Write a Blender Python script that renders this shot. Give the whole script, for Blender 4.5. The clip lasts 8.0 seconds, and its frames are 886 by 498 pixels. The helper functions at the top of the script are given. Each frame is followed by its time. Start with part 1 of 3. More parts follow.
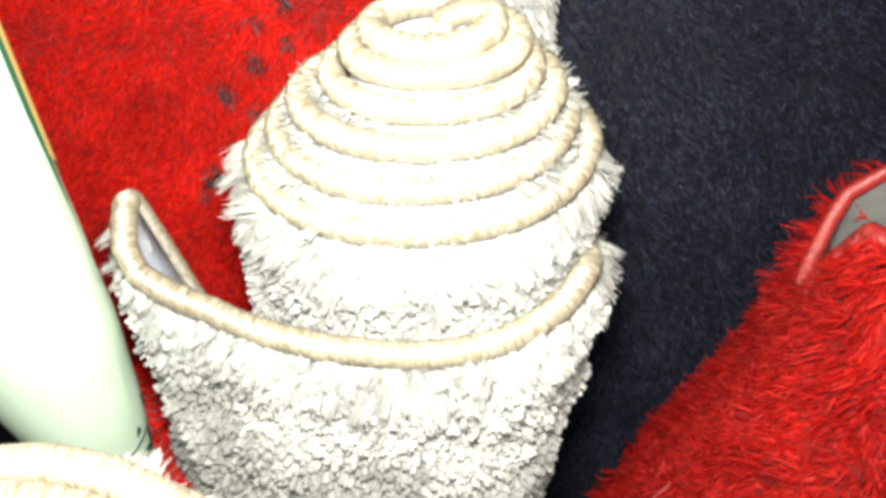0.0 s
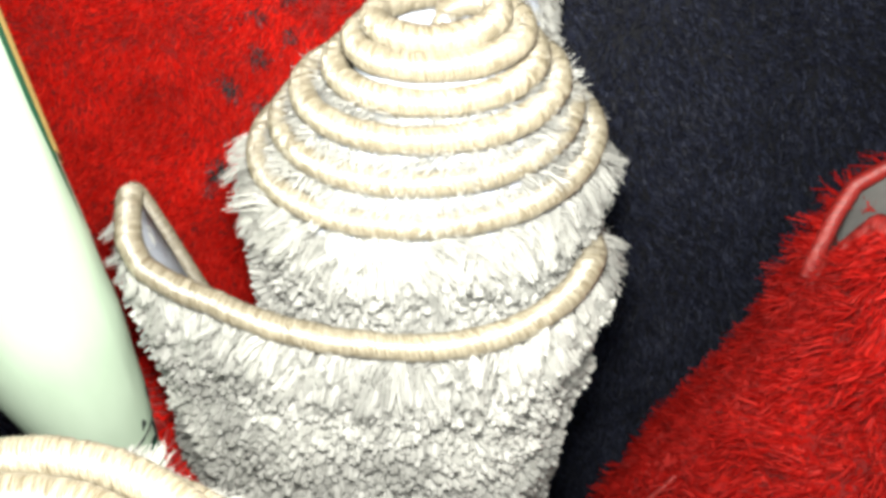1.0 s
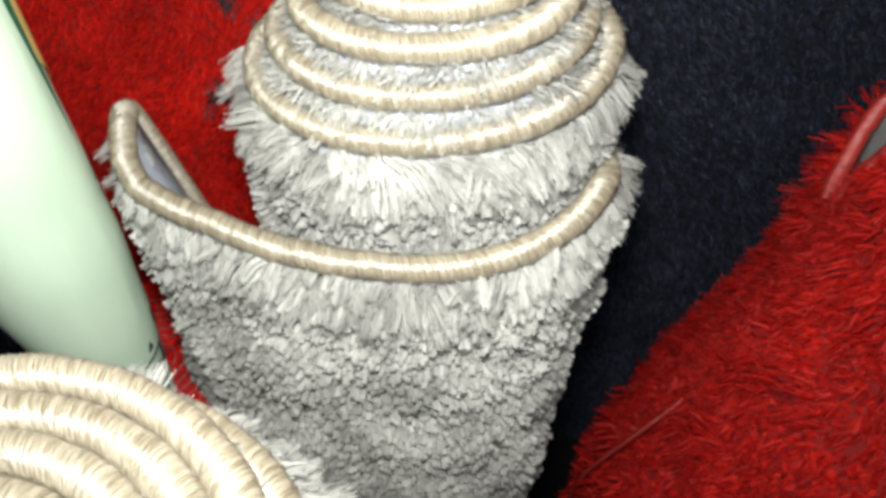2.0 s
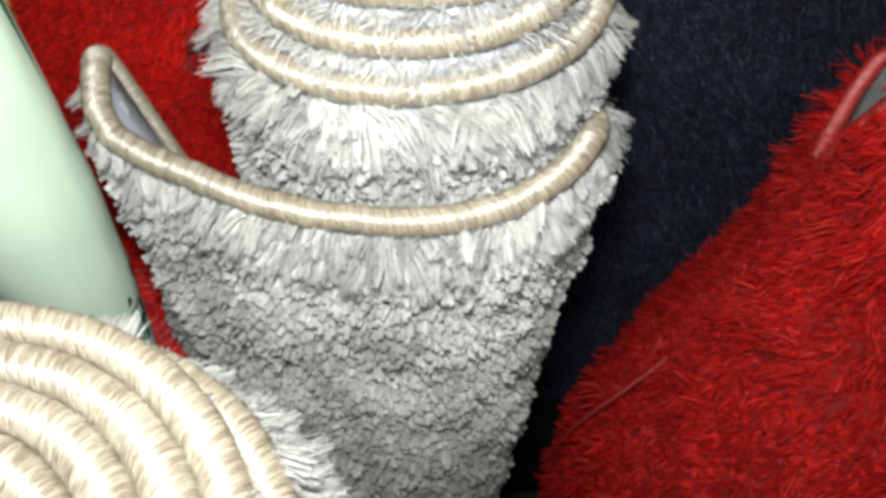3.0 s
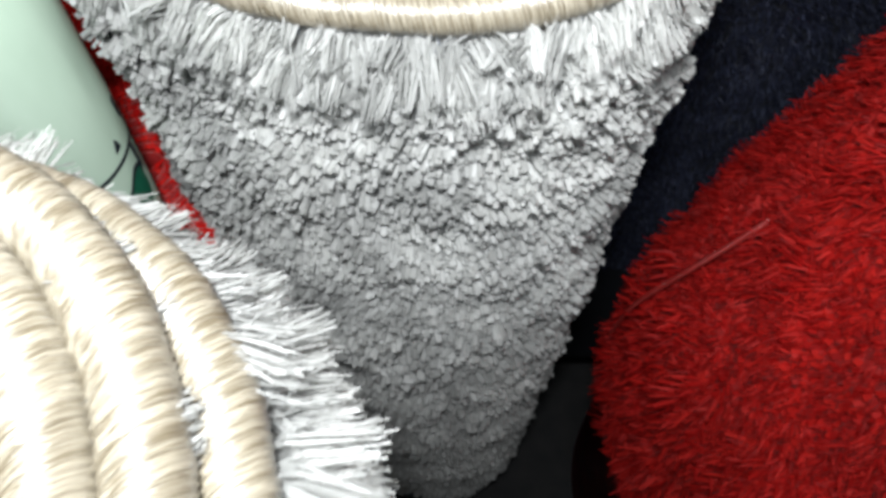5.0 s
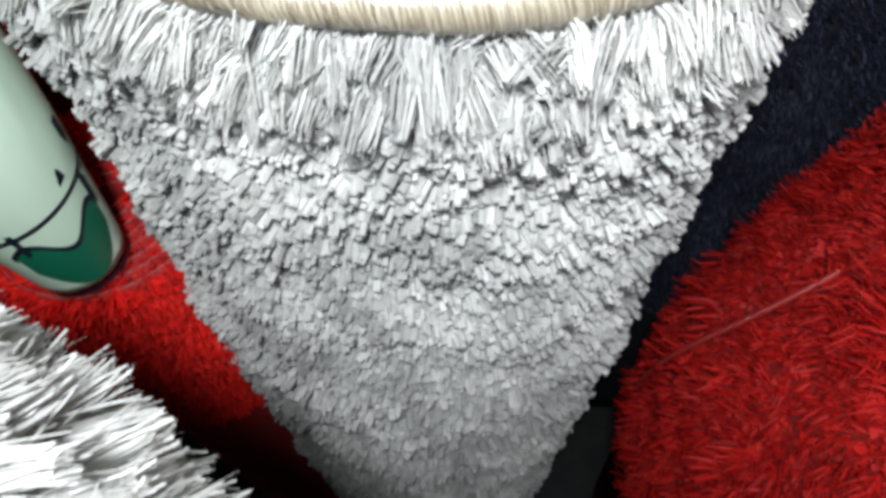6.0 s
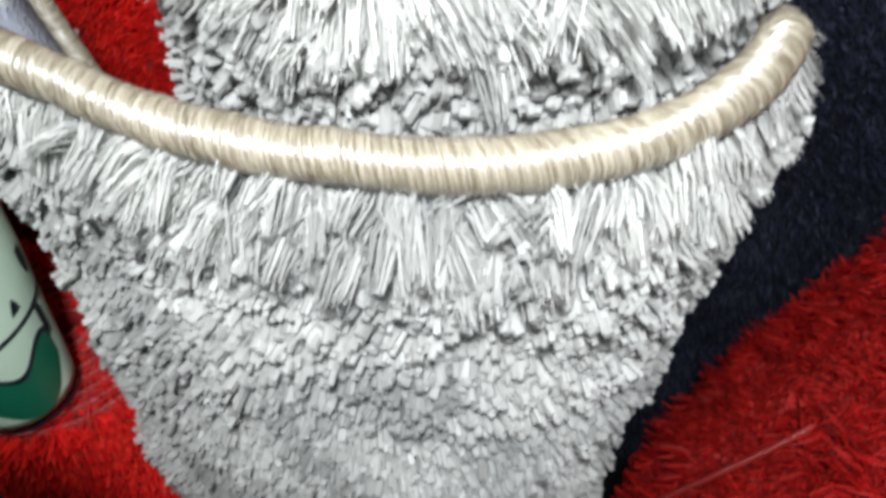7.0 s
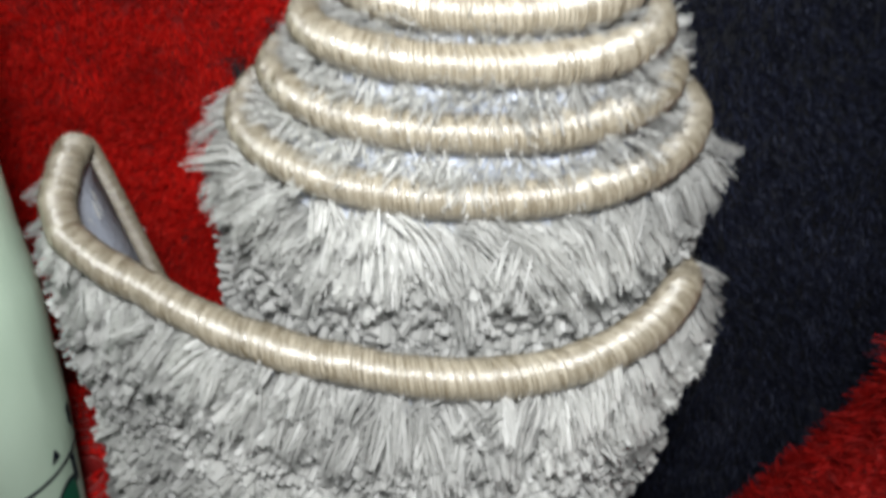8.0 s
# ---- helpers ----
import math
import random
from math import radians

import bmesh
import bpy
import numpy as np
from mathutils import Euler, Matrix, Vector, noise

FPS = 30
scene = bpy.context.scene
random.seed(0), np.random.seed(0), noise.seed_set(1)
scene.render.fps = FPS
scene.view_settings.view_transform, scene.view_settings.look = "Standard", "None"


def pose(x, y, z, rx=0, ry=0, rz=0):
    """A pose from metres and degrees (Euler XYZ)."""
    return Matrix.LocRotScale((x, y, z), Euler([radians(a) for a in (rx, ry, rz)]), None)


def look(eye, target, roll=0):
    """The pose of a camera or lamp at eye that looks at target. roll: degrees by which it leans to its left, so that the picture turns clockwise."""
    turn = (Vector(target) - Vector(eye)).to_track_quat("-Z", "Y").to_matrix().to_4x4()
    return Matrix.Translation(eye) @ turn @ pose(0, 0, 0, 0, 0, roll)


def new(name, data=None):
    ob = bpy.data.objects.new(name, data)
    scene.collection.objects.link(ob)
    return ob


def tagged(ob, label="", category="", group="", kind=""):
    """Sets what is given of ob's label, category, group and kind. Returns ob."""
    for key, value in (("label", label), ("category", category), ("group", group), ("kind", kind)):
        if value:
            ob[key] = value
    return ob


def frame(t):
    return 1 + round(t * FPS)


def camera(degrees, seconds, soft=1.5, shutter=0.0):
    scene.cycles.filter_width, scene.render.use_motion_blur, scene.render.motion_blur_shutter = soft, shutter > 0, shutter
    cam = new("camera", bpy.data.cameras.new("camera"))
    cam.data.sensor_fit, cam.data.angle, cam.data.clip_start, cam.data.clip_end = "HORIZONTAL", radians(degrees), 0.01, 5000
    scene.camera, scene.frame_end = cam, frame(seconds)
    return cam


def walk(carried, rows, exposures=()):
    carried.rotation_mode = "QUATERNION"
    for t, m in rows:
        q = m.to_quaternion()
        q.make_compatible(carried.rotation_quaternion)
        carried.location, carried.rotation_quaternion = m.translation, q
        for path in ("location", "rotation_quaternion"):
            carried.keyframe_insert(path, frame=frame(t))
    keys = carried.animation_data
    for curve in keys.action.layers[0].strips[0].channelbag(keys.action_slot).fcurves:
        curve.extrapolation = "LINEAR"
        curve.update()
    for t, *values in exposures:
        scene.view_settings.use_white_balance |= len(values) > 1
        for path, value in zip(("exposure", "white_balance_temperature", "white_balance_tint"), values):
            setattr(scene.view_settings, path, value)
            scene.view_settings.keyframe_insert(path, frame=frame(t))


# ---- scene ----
cam = camera(66.8, 8.0, soft=3.7, shutter=0.5)
METRES, EYE, TILT, LEAN, TURN = 0.36, 1.0, -40.0, 0.0, 0.0
ROWS = [
    (0.0, 0.0, 0.0, 0.0, 0.0, 0.0, -0.0),
    (0.5, -0.0006, 0.0009, -0.0023, 0.36, -0.39, 0.08),
    (1.0, 0.0006, 0.0053, -0.0025, 0.37, -0.52, 0.06),
    (1.5, 0.0017, 0.0332, -0.0135, 0.18, -3.07, 0.07),
    (2.0, 0.0035, 0.0499, -0.0242, 1.09, -6.51, 0.17),
    (3.5, 0.0181, 0.1025, -0.0687, 0.04, -12.36, -0.74),
    (4.0, 0.0186, 0.1554, -0.1054, 2.27, -17.38, -0.29),
    (4.5, 0.0104, 0.2411, -0.1479, 3.39, -20.39, 0.43),
    (6.0, -0.0107, 0.6153, -0.2176, 5.3, -18.08, 0.16),
    (6.5, -0.0195, 0.652, -0.2208, 4.02, -13.12, -0.95),
    (7.0, -0.0234, 0.6391, -0.1934, 2.92, -7.31, -2.25),
    (7.5, -0.0167, 0.576, -0.1481, 1.81, -1.15, -3.95),
    (8.0, -0.0012, 0.404, -0.1174, 2.55, 5.56, -5.49),
]
EXPOSURES = [(0.0, 0.90, 7000, 4), (0.5, 0.70, 6950, 4), (1.0, 0.52, 6900, 4), (1.5, 0.22, 6800, 5), (2.0, -0.06, 6700, 5), (3.5, -0.04, 6350, 7), (4.5, -0.02, 6150, 7), (6.0, 0.28, 6050, 7), (6.5, 0.22, 6050, 7), (7.0, 0.12, 6100, 7), (7.5, -0.14, 6200, 8), (8.0, -0.50, 6300, 8)]
walk(cam, [(t, pose(0, 0, EYE, TILT, LEAN, TURN) @ pose(METRES * x, METRES * y, METRES * z, 90 + pitch, roll, yaw)) for t, x, y, z, yaw, pitch, roll in ROWS], EXPOSURES)

# ---- light ----
world = bpy.data.worlds.new("world")
scene.world = world
world.use_nodes = True
world.node_tree.nodes["Background"].inputs[0].default_value = (0.9, 0.95, 1.0, 1)
world.node_tree.nodes["Background"].inputs[1].default_value = 0.015


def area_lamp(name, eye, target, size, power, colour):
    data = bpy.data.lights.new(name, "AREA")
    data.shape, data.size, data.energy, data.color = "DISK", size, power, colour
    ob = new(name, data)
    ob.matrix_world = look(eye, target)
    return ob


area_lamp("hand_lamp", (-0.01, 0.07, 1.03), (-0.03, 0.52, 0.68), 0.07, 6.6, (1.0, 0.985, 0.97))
area_lamp("ceiling_lamp", (0.1, -0.6, 1.85), (0.0, 0.66, 0.8), 0.8, 6.0, (0.95, 0.98, 1.0))


# ---- materials ----
def material(name):
    m = bpy.data.materials.new(name)
    m.use_nodes = True
    return m, m.node_tree.nodes, m.node_tree.links, m.node_tree.nodes["Principled BSDF"]


def ramp(nodes, stops):
    r = nodes.new("ShaderNodeValToRGB")
    while len(r.color_ramp.elements) < len(stops):
        r.color_ramp.elements.new(0.5)
    for e, (p, c) in zip(r.color_ramp.elements, stops):
        e.position, e.color = p, (*c, 1)
    return r


def yarn(name, dark, mid, light, rough=0.45, sheen=0.3, patch=9.0, gloss=0.5, thin=0.30, lay_shade=0.74):
    """Pile yarn: each fibre its own shade, with broad soft patches that imitate shading of the lay."""
    m, nodes, links, b = material(name)
    geo = nodes.new("ShaderNodeNewGeometry")
    shade = ramp(nodes, [(0.0, dark), (0.45, mid), (1.0, light)])
    links.new(geo.outputs["Random Per Island"], shade.inputs[0])
    co = nodes.new("ShaderNodeTexCoord")
    n = nodes.new("ShaderNodeTexNoise")
    n.inputs["Scale"].default_value, n.inputs["Detail"].default_value = patch, 3
    links.new(co.outputs["Object"], n.inputs["Vector"])
    # darker patches paint in the shading from the way tufts lie
    patches = ramp(nodes, [(0.32, (lay_shade, lay_shade, lay_shade)), (0.62, (1, 1, 1))])
    links.new(n.outputs["Fac"], patches.inputs[0])
    mix = nodes.new("ShaderNodeMix")
    mix.data_type, mix.blend_type = "RGBA", "MULTIPLY"
    mix.inputs[0].default_value = 1.0
    links.new(shade.outputs[0], mix.inputs[6])
    links.new(patches.outputs[0], mix.inputs[7])
    links.new(mix.outputs[2], b.inputs["Base Color"])
    b.inputs["Roughness"].default_value = rough
    b.inputs["Specular IOR Level"].default_value = gloss
    b.inputs["Sheen Weight"].default_value = sheen
    b.inputs["Sheen Roughness"].default_value = 0.4
    through_light = nodes.new("ShaderNodeBsdfTranslucent")
    links.new(mix.outputs[2], through_light.inputs["Color"])
    both = nodes.new("ShaderNodeMixShader")
    both.inputs[0].default_value = thin
    links.new(b.outputs[0], both.inputs[1])
    links.new(through_light.outputs[0], both.inputs[2])
    links.new(both.outputs[0], nodes["Material Output"].inputs["Surface"])
    return m


def thread(name, dark, light, rough=0.32):
    """Overlock thread wound round a rug's edge; the map runs in metres along the edge."""
    m, nodes, links, b = material(name)
    co = nodes.new("ShaderNodeTexCoord")
    sep = nodes.new("ShaderNodeMapping")
    sep.inputs["Scale"].default_value = (1500, 1.6, 1)
    sep.inputs["Rotation"].default_value = (0, 0, 0.0)
    links.new(co.outputs["UV"], sep.inputs["Vector"])
    n = nodes.new("ShaderNodeTexNoise")
    n.inputs["Scale"].default_value, n.inputs["Detail"].default_value = 1.0, 3
    links.new(sep.outputs[0], n.inputs["Vector"])
    c = ramp(nodes, [(0.38, dark), (0.62, light)])
    links.new(n.outputs["Fac"], c.inputs[0])
    links.new(c.outputs[0], b.inputs["Base Color"])
    bump = nodes.new("ShaderNodeBump")
    bump.inputs["Strength"].default_value, bump.inputs["Distance"].default_value = 0.9, 0.0012
    links.new(n.outputs["Fac"], bump.inputs["Height"])
    links.new(bump.outputs[0], b.inputs["Normal"])
    b.inputs["Roughness"].default_value = rough
    b.inputs["Specular IOR Level"].default_value = 1.0
    b.inputs["Coat Weight"].default_value, b.inputs["Coat Roughness"].default_value = 1.0, 0.41
    links.new(bump.outputs[0], b.inputs["Coat Normal"])
    b.inputs["Coat IOR"].default_value = 1.8
    return m


def woven(name, c0, c1, scale=420.0, rough=0.8):
    m, nodes, links, b = material(name)
    co = nodes.new("ShaderNodeTexCoord")
    n = nodes.new("ShaderNodeTexNoise")
    n.inputs["Scale"].default_value, n.inputs["Detail"].default_value = 25, 4
    v = nodes.new("ShaderNodeTexVoronoi")
    v.inputs["Scale"].default_value = scale
    links.new(co.outputs["Object"], n.inputs["Vector"])
    links.new(co.outputs["Object"], v.inputs["Vector"])
    c = ramp(nodes, [(0.3, c0), (0.7, c1)])
    links.new(n.outputs["Fac"], c.inputs[0])
    links.new(c.outputs[0], b.inputs["Base Color"])
    bump = nodes.new("ShaderNodeBump")
    bump.inputs["Strength"].default_value, bump.inputs["Distance"].default_value = 0.5, 0.001
    links.new(v.outputs["Distance"], bump.inputs["Height"])
    links.new(bump.outputs[0], b.inputs["Normal"])
    b.inputs["Roughness"].default_value = rough
    return m


PILE_GREY = yarn("grey_cream_yarn", (0.60, 0.60, 0.575), (0.68, 0.68, 0.655), (0.76, 0.76, 0.735), patch=13.0, lay_shade=0.58, thin=0.48)
PILE_RED = yarn("red_yarn", (0.56, 0.005, 0.004), (0.82, 0.014, 0.010), (0.92, 0.035, 0.022), 0.6, 0.05, gloss=0.15)
# Red yarn darkened in colour to stand in for weaker light on the right roll.
PILE_RED_DIM = yarn("dimmed_red_yarn", (0.30, 0.003, 0.003), (0.52, 0.008, 0.007), (0.70, 0.024, 0.018), 0.6, 0.05, gloss=0.2)
PILE_NAVY = yarn("navy_yarn", (0.008, 0.009, 0.018), (0.022, 0.025, 0.050), (0.060, 0.070, 0.120), 0.55, 0.05, gloss=0.25)
PILE_FLECK = yarn("charcoal_yarn", (0.01, 0.01, 0.012), (0.03, 0.03, 0.034), (0.18, 0.18, 0.20), 0.35, 0.1)
BIND_CREAM = thread("cream_thread", (0.14, 0.112, 0.068), (0.36, 0.320, 0.245), 0.36)
BIND_RED = thread("red_thread", (0.30, 0.006, 0.006), (0.58, 0.03, 0.022), 0.45)
BACK_BLUE = woven("blue_grey_backing", (0.42, 0.46, 0.55), (0.50, 0.54, 0.62))
BACK_GREY = woven("grey_backing", (0.22, 0.22, 0.22), (0.32, 0.32, 0.31))
BACK_RED = woven("red_backing", (0.20, 0.003, 0.003), (0.30, 0.006, 0.005))
BACK_NAVY = woven("navy_backing", (0.003, 0.004, 0.008), (0.006, 0.007, 0.013))
CONCRETE = woven("dark_floor", (0.008, 0.008, 0.009), (0.018, 0.017, 0.017), 60, 0.8)
PLASTER = woven("plain_wall", (0.30, 0.29, 0.28), (0.36, 0.35, 0.34), 40, 0.85)


def wrap_material():
    m, nodes, links, b = material("mint_wrap")
    co = nodes.new("ShaderNodeTexCoord")
    n = nodes.new("ShaderNodeTexNoise")
    n.inputs["Scale"].default_value, n.inputs["Detail"].default_value = 18, 5
    mp = nodes.new("ShaderNodeMapping")
    mp.inputs["Scale"].default_value = (1, 1, 0.35)
    links.new(co.outputs["Object"], mp.inputs["Vector"])
    links.new(mp.outputs[0], n.inputs["Vector"])
    c = ramp(nodes, [(0.3, (0.50, 0.64, 0.50)), (0.7, (0.60, 0.74, 0.60))])
    links.new(n.outputs["Fac"], c.inputs[0])
    links.new(c.outputs[0], b.inputs["Base Color"])
    bump = nodes.new("ShaderNodeBump")
    bump.inputs["Strength"].default_value, bump.inputs["Distance"].default_value = 0.35, 0.004
    links.new(n.outputs["Fac"], bump.inputs["Height"])
    links.new(bump.outputs[0], b.inputs["Normal"])
    b.inputs["Roughness"].default_value = 0.38
    return m


def plain(name, colour, rough=0.4):
    m, nodes, links, b = material(name)
    n = nodes.new("ShaderNodeTexNoise")
    n.inputs["Scale"].default_value, n.inputs["Detail"].default_value = 60, 3
    c = ramp(nodes, [(0.3, tuple(0.85 * v for v in colour)), (0.7, colour)])
    links.new(n.outputs["Fac"], c.inputs[0])
    links.new(c.outputs[0], b.inputs["Base Color"])
    b.inputs["Roughness"].default_value = rough
    return m


MINT = wrap_material()
PRINT_GREEN = plain("green_print", (0.010, 0.13, 0.07))
PRINT_DARK = plain("dark_print", (0.008, 0.012, 0.022))
PRINT_YELLOW = plain("yellow_print", (0.75, 0.55, 0.20))

# ---- mesh makers ----
FLOOR = -0.75
RNG = np.random.default_rng(7)


def mesh_object(name, verts, quads, mat, parent=None, label="", smooth=True):
    """One mesh from arrays of corners and four-sided faces."""
    verts, quads = np.asarray(verts, dtype=np.float32), np.asarray(quads, dtype=np.int32)
    me = bpy.data.meshes.new(name)
    me.vertices.add(len(verts))
    me.vertices.foreach_set("co", verts.ravel())
    me.loops.add(quads.size)
    me.loops.foreach_set("vertex_index", quads.ravel())
    me.polygons.add(len(quads))
    me.polygons.foreach_set("loop_start", np.arange(0, quads.size, 4, dtype=np.int32))
    me.polygons.foreach_set("use_smooth", np.full(len(quads), smooth))
    me.update(calc_edges=True)
    me.materials.append(mat)
    ob = new(name, me)
    ob.parent = parent
    if label:
        tagged(ob, label)
    return ob


def unit(v):
    return v / np.maximum(np.linalg.norm(v, axis=-1, keepdims=True), 1e-9)


def fibres(roots, normals, ways, lengths, count, width, root_spread, fan, bend, droop=(0, 0, -1), square=False, tip=0.84, lock=0.0):
    """Tufts of fibres, flat or square: each tuft has a root, a way and a length. Returns corners and faces."""
    n = len(roots) * count
    p = np.repeat(roots, count, 0)
    nn = np.repeat(normals, count, 0)
    w = np.repeat(ways, count, 0)
    ln = np.repeat(lengths, count)[:, None]
    p = p + np.cross(nn, RNG.normal(size=p.shape)) * root_spread
    d = unit(w + RNG.normal(size=p.shape) * fan)
    ln = ln * RNG.uniform(0.86, 1.08, (n, 1))
    side = unit(np.cross(d, RNG.normal(size=p.shape)))
    other = np.cross(d, side)
    d2 = unit(d + np.asarray(droop) * bend * RNG.uniform(0.6, 1.4, (n, 1)))
    p1 = p + d * ln * 0.5
    p2 = p1 + d2 * ln * 0.5
    if lock:
        ax = np.repeat(roots, count, 0) + w * ln * 0.5
        p1 = p1 + (ax - p1) * lock * 0.25
        p2 = p2 + (ax + unit(w + np.asarray(droop) * bend) * ln * 0.5 - p2) * lock
    wd = width * RNG.uniform(0.7, 1.3, (n, 1))
    if not square and bend <= 0.2:
        v = np.stack([p - side * wd * 0.45, p + side * wd * 0.45, p2 - side * wd * tip / 2, p2 + side * wd * tip / 2], 1)
        return v.reshape(-1, 3), (np.arange(n) * 4)[:, None] + np.array([[0, 1, 3, 2]])
    if not square:
        mid = p1 + (p1 - (p + p2) / 2) * 0.6
        wave = other * ln * RNG.normal(size=(n, 1)) * 0.05
        rows = []
        for t, k in ((0.0, 0.40), (0.5, 0.50), (1.0, tip / 2)):
            c = p * (1 - t) ** 2 + mid * 2 * t * (1 - t) + p2 * t * t + wave * math.sin(t * 5.0)
            rows += [c - side * wd * k, c + side * wd * k]
        base = (np.arange(n) * 6)[:, None]
        q = np.concatenate([base + np.array([[0, 1, 3, 2]]) + 2 * r for r in range(2)], 0)
        return np.stack(rows, 1).reshape(-1, 3), q
    rings = [(p, 0.5), (p1, 0.5), (p2, tip / 2)] if bend > 0.2 else [(p, 0.5), (p2, tip / 2)]
    v = np.stack([c + (side * a + other * b * 0.7) * wd * k for c, k in rings for a, b in ((-1, -1), (1, -1), (1, 1), (-1, 1))], 1)
    base = (np.arange(n) * 4 * len(rings))[:, None]
    q = [base + np.array([[4 * r + k, 4 * r + (k + 1) % 4, 4 * r + 4 + (k + 1) % 4, 4 * r + 4 + k]]) for r in range(len(rings) - 1) for k in range(4)]
    e = 4 * (len(rings) - 1)
    q.append(base + np.array([[e, e + 1, e + 2, e + 3]]))
    return v.reshape(-1, 3), np.concatenate(q, 0)


def swirl(u, v, seed, scale):
    """A smooth field between about -1 and 1."""
    r = np.random.default_rng(seed)
    out = np.zeros_like(u)
    for k in range(7):
        a, f, ph = r.uniform(0, 2 * np.pi), scale * r.uniform(0.5, 2.2), r.uniform(0, 2 * np.pi)
        out += np.sin((u * np.cos(a) + v * np.sin(a)) * f + ph)
    return out / 3.0


def joined(pieces):
    verts, quads, k = [], [], 0
    for v, q in pieces:
        verts.append(v)
        quads.append(q + k)
        k += len(v)
    return np.concatenate(verts), np.concatenate(quads)


def tube(name, path, radius, mat, parent, label="", sides=13, step=0.00055, ridge=0.07, seed=3):
    """A bound edge: thread wound round a cord, its turns slightly uneven, closed at both ends."""
    path = np.asarray(path)
    seg = np.linalg.norm(np.diff(path, axis=0), axis=1)
    s = np.concatenate([[0], np.cumsum(seg)])
    steps = max(8, int(s[-1] / step))
    t = np.linspace(0, s[-1], steps)
    c = np.stack([np.interp(t, s, path[:, i]) for i in range(3)], 1)
    for _ in range(4):
        c[1:-1] = (c[:-2] + c[1:-1] * 2 + c[2:]) / 4
    tan = unit(np.gradient(c, axis=0))
    up = np.tile(np.array([0.0, 0.0, 1.0]), (steps, 1))
    up[np.abs(tan[:, 2]) > 0.9] = (0.0, 1.0, 0.0)
    a = unit(np.cross(tan, up))
    b = np.cross(a, tan)
    r = np.random.default_rng(seed)
    wob = 1 + 0.02 * np.sin(t * 60 + r.uniform(0, 6)) + 0.02 * np.sin(t * 171 + r.uniform(0, 6))
    turns = np.cumsum(r.uniform(0.6, 1.4, steps)) * step / 0.0020 * 2 * np.pi
    rad = radius * wob * (1 + ridge * np.sin(turns) * r.uniform(0.5, 1.3, steps))
    cap = np.minimum(np.arange(steps), np.arange(steps)[::-1]) * step / radius
    rad = rad * np.sqrt(np.clip(1 - (1 - np.clip(cap, 0, 1)) ** 2, 0.02, 1))
    ang = np.linspace(0, 2 * np.pi, sides, endpoint=False)
    jit = 1 + 0.012 * r.normal(size=(steps, sides)).clip(-2, 2)
    skew = tan[:, None, :] * (np.cos(ang) * 0.0024)[None, :, None]
    ring = c[:, None, :] + (a[:, None, :] * np.cos(ang)[None, :, None] + b[:, None, :] * np.sin(ang)[None, :, None]) * (rad[:, None] * jit)[:, :, None] + skew
    i = np.arange(steps - 1)[:, None]
    j = np.arange(sides)[None, :]
    k = (j + 1) % sides
    q = np.stack([i * sides + j, i * sides + k, (i + 1) * sides + k, (i + 1) * sides + j], -1).reshape(-1, 4)
    ob = mesh_object(name, ring.reshape(-1, 3), q, mat, parent, label)
    uv = ob.data.uv_layers.new(name="along")
    uu = np.empty((steps - 1, sides, 4, 2))
    uu[..., 0, 0], uu[..., 1, 0] = t[:-1, None], t[:-1, None]
    uu[..., 2, 0], uu[..., 3, 0] = t[1:, None], t[1:, None]
    uu[..., 0, 1], uu[..., 3, 1] = j / sides, j / sides
    uu[..., 1, 1], uu[..., 2, 1] = (j + 1) / sides, (j + 1) / sides
    uu[..., 0] += uu[..., 1] * 0.006
    uv.data.foreach_set("uv", uu.astype(np.float32).ravel())
    return ob


def stray(path, count, length, seed):
    """Loose wisps along a bound edge."""
    r = np.random.default_rng(seed)
    path = np.asarray(path)
    idx = r.integers(0, len(path), count)
    root = path[idx]
    return root, unit(r.normal(size=(count, 3)) + np.array([0, 0, 0.2])), length * r.uniform(0.5, 1.2, count)


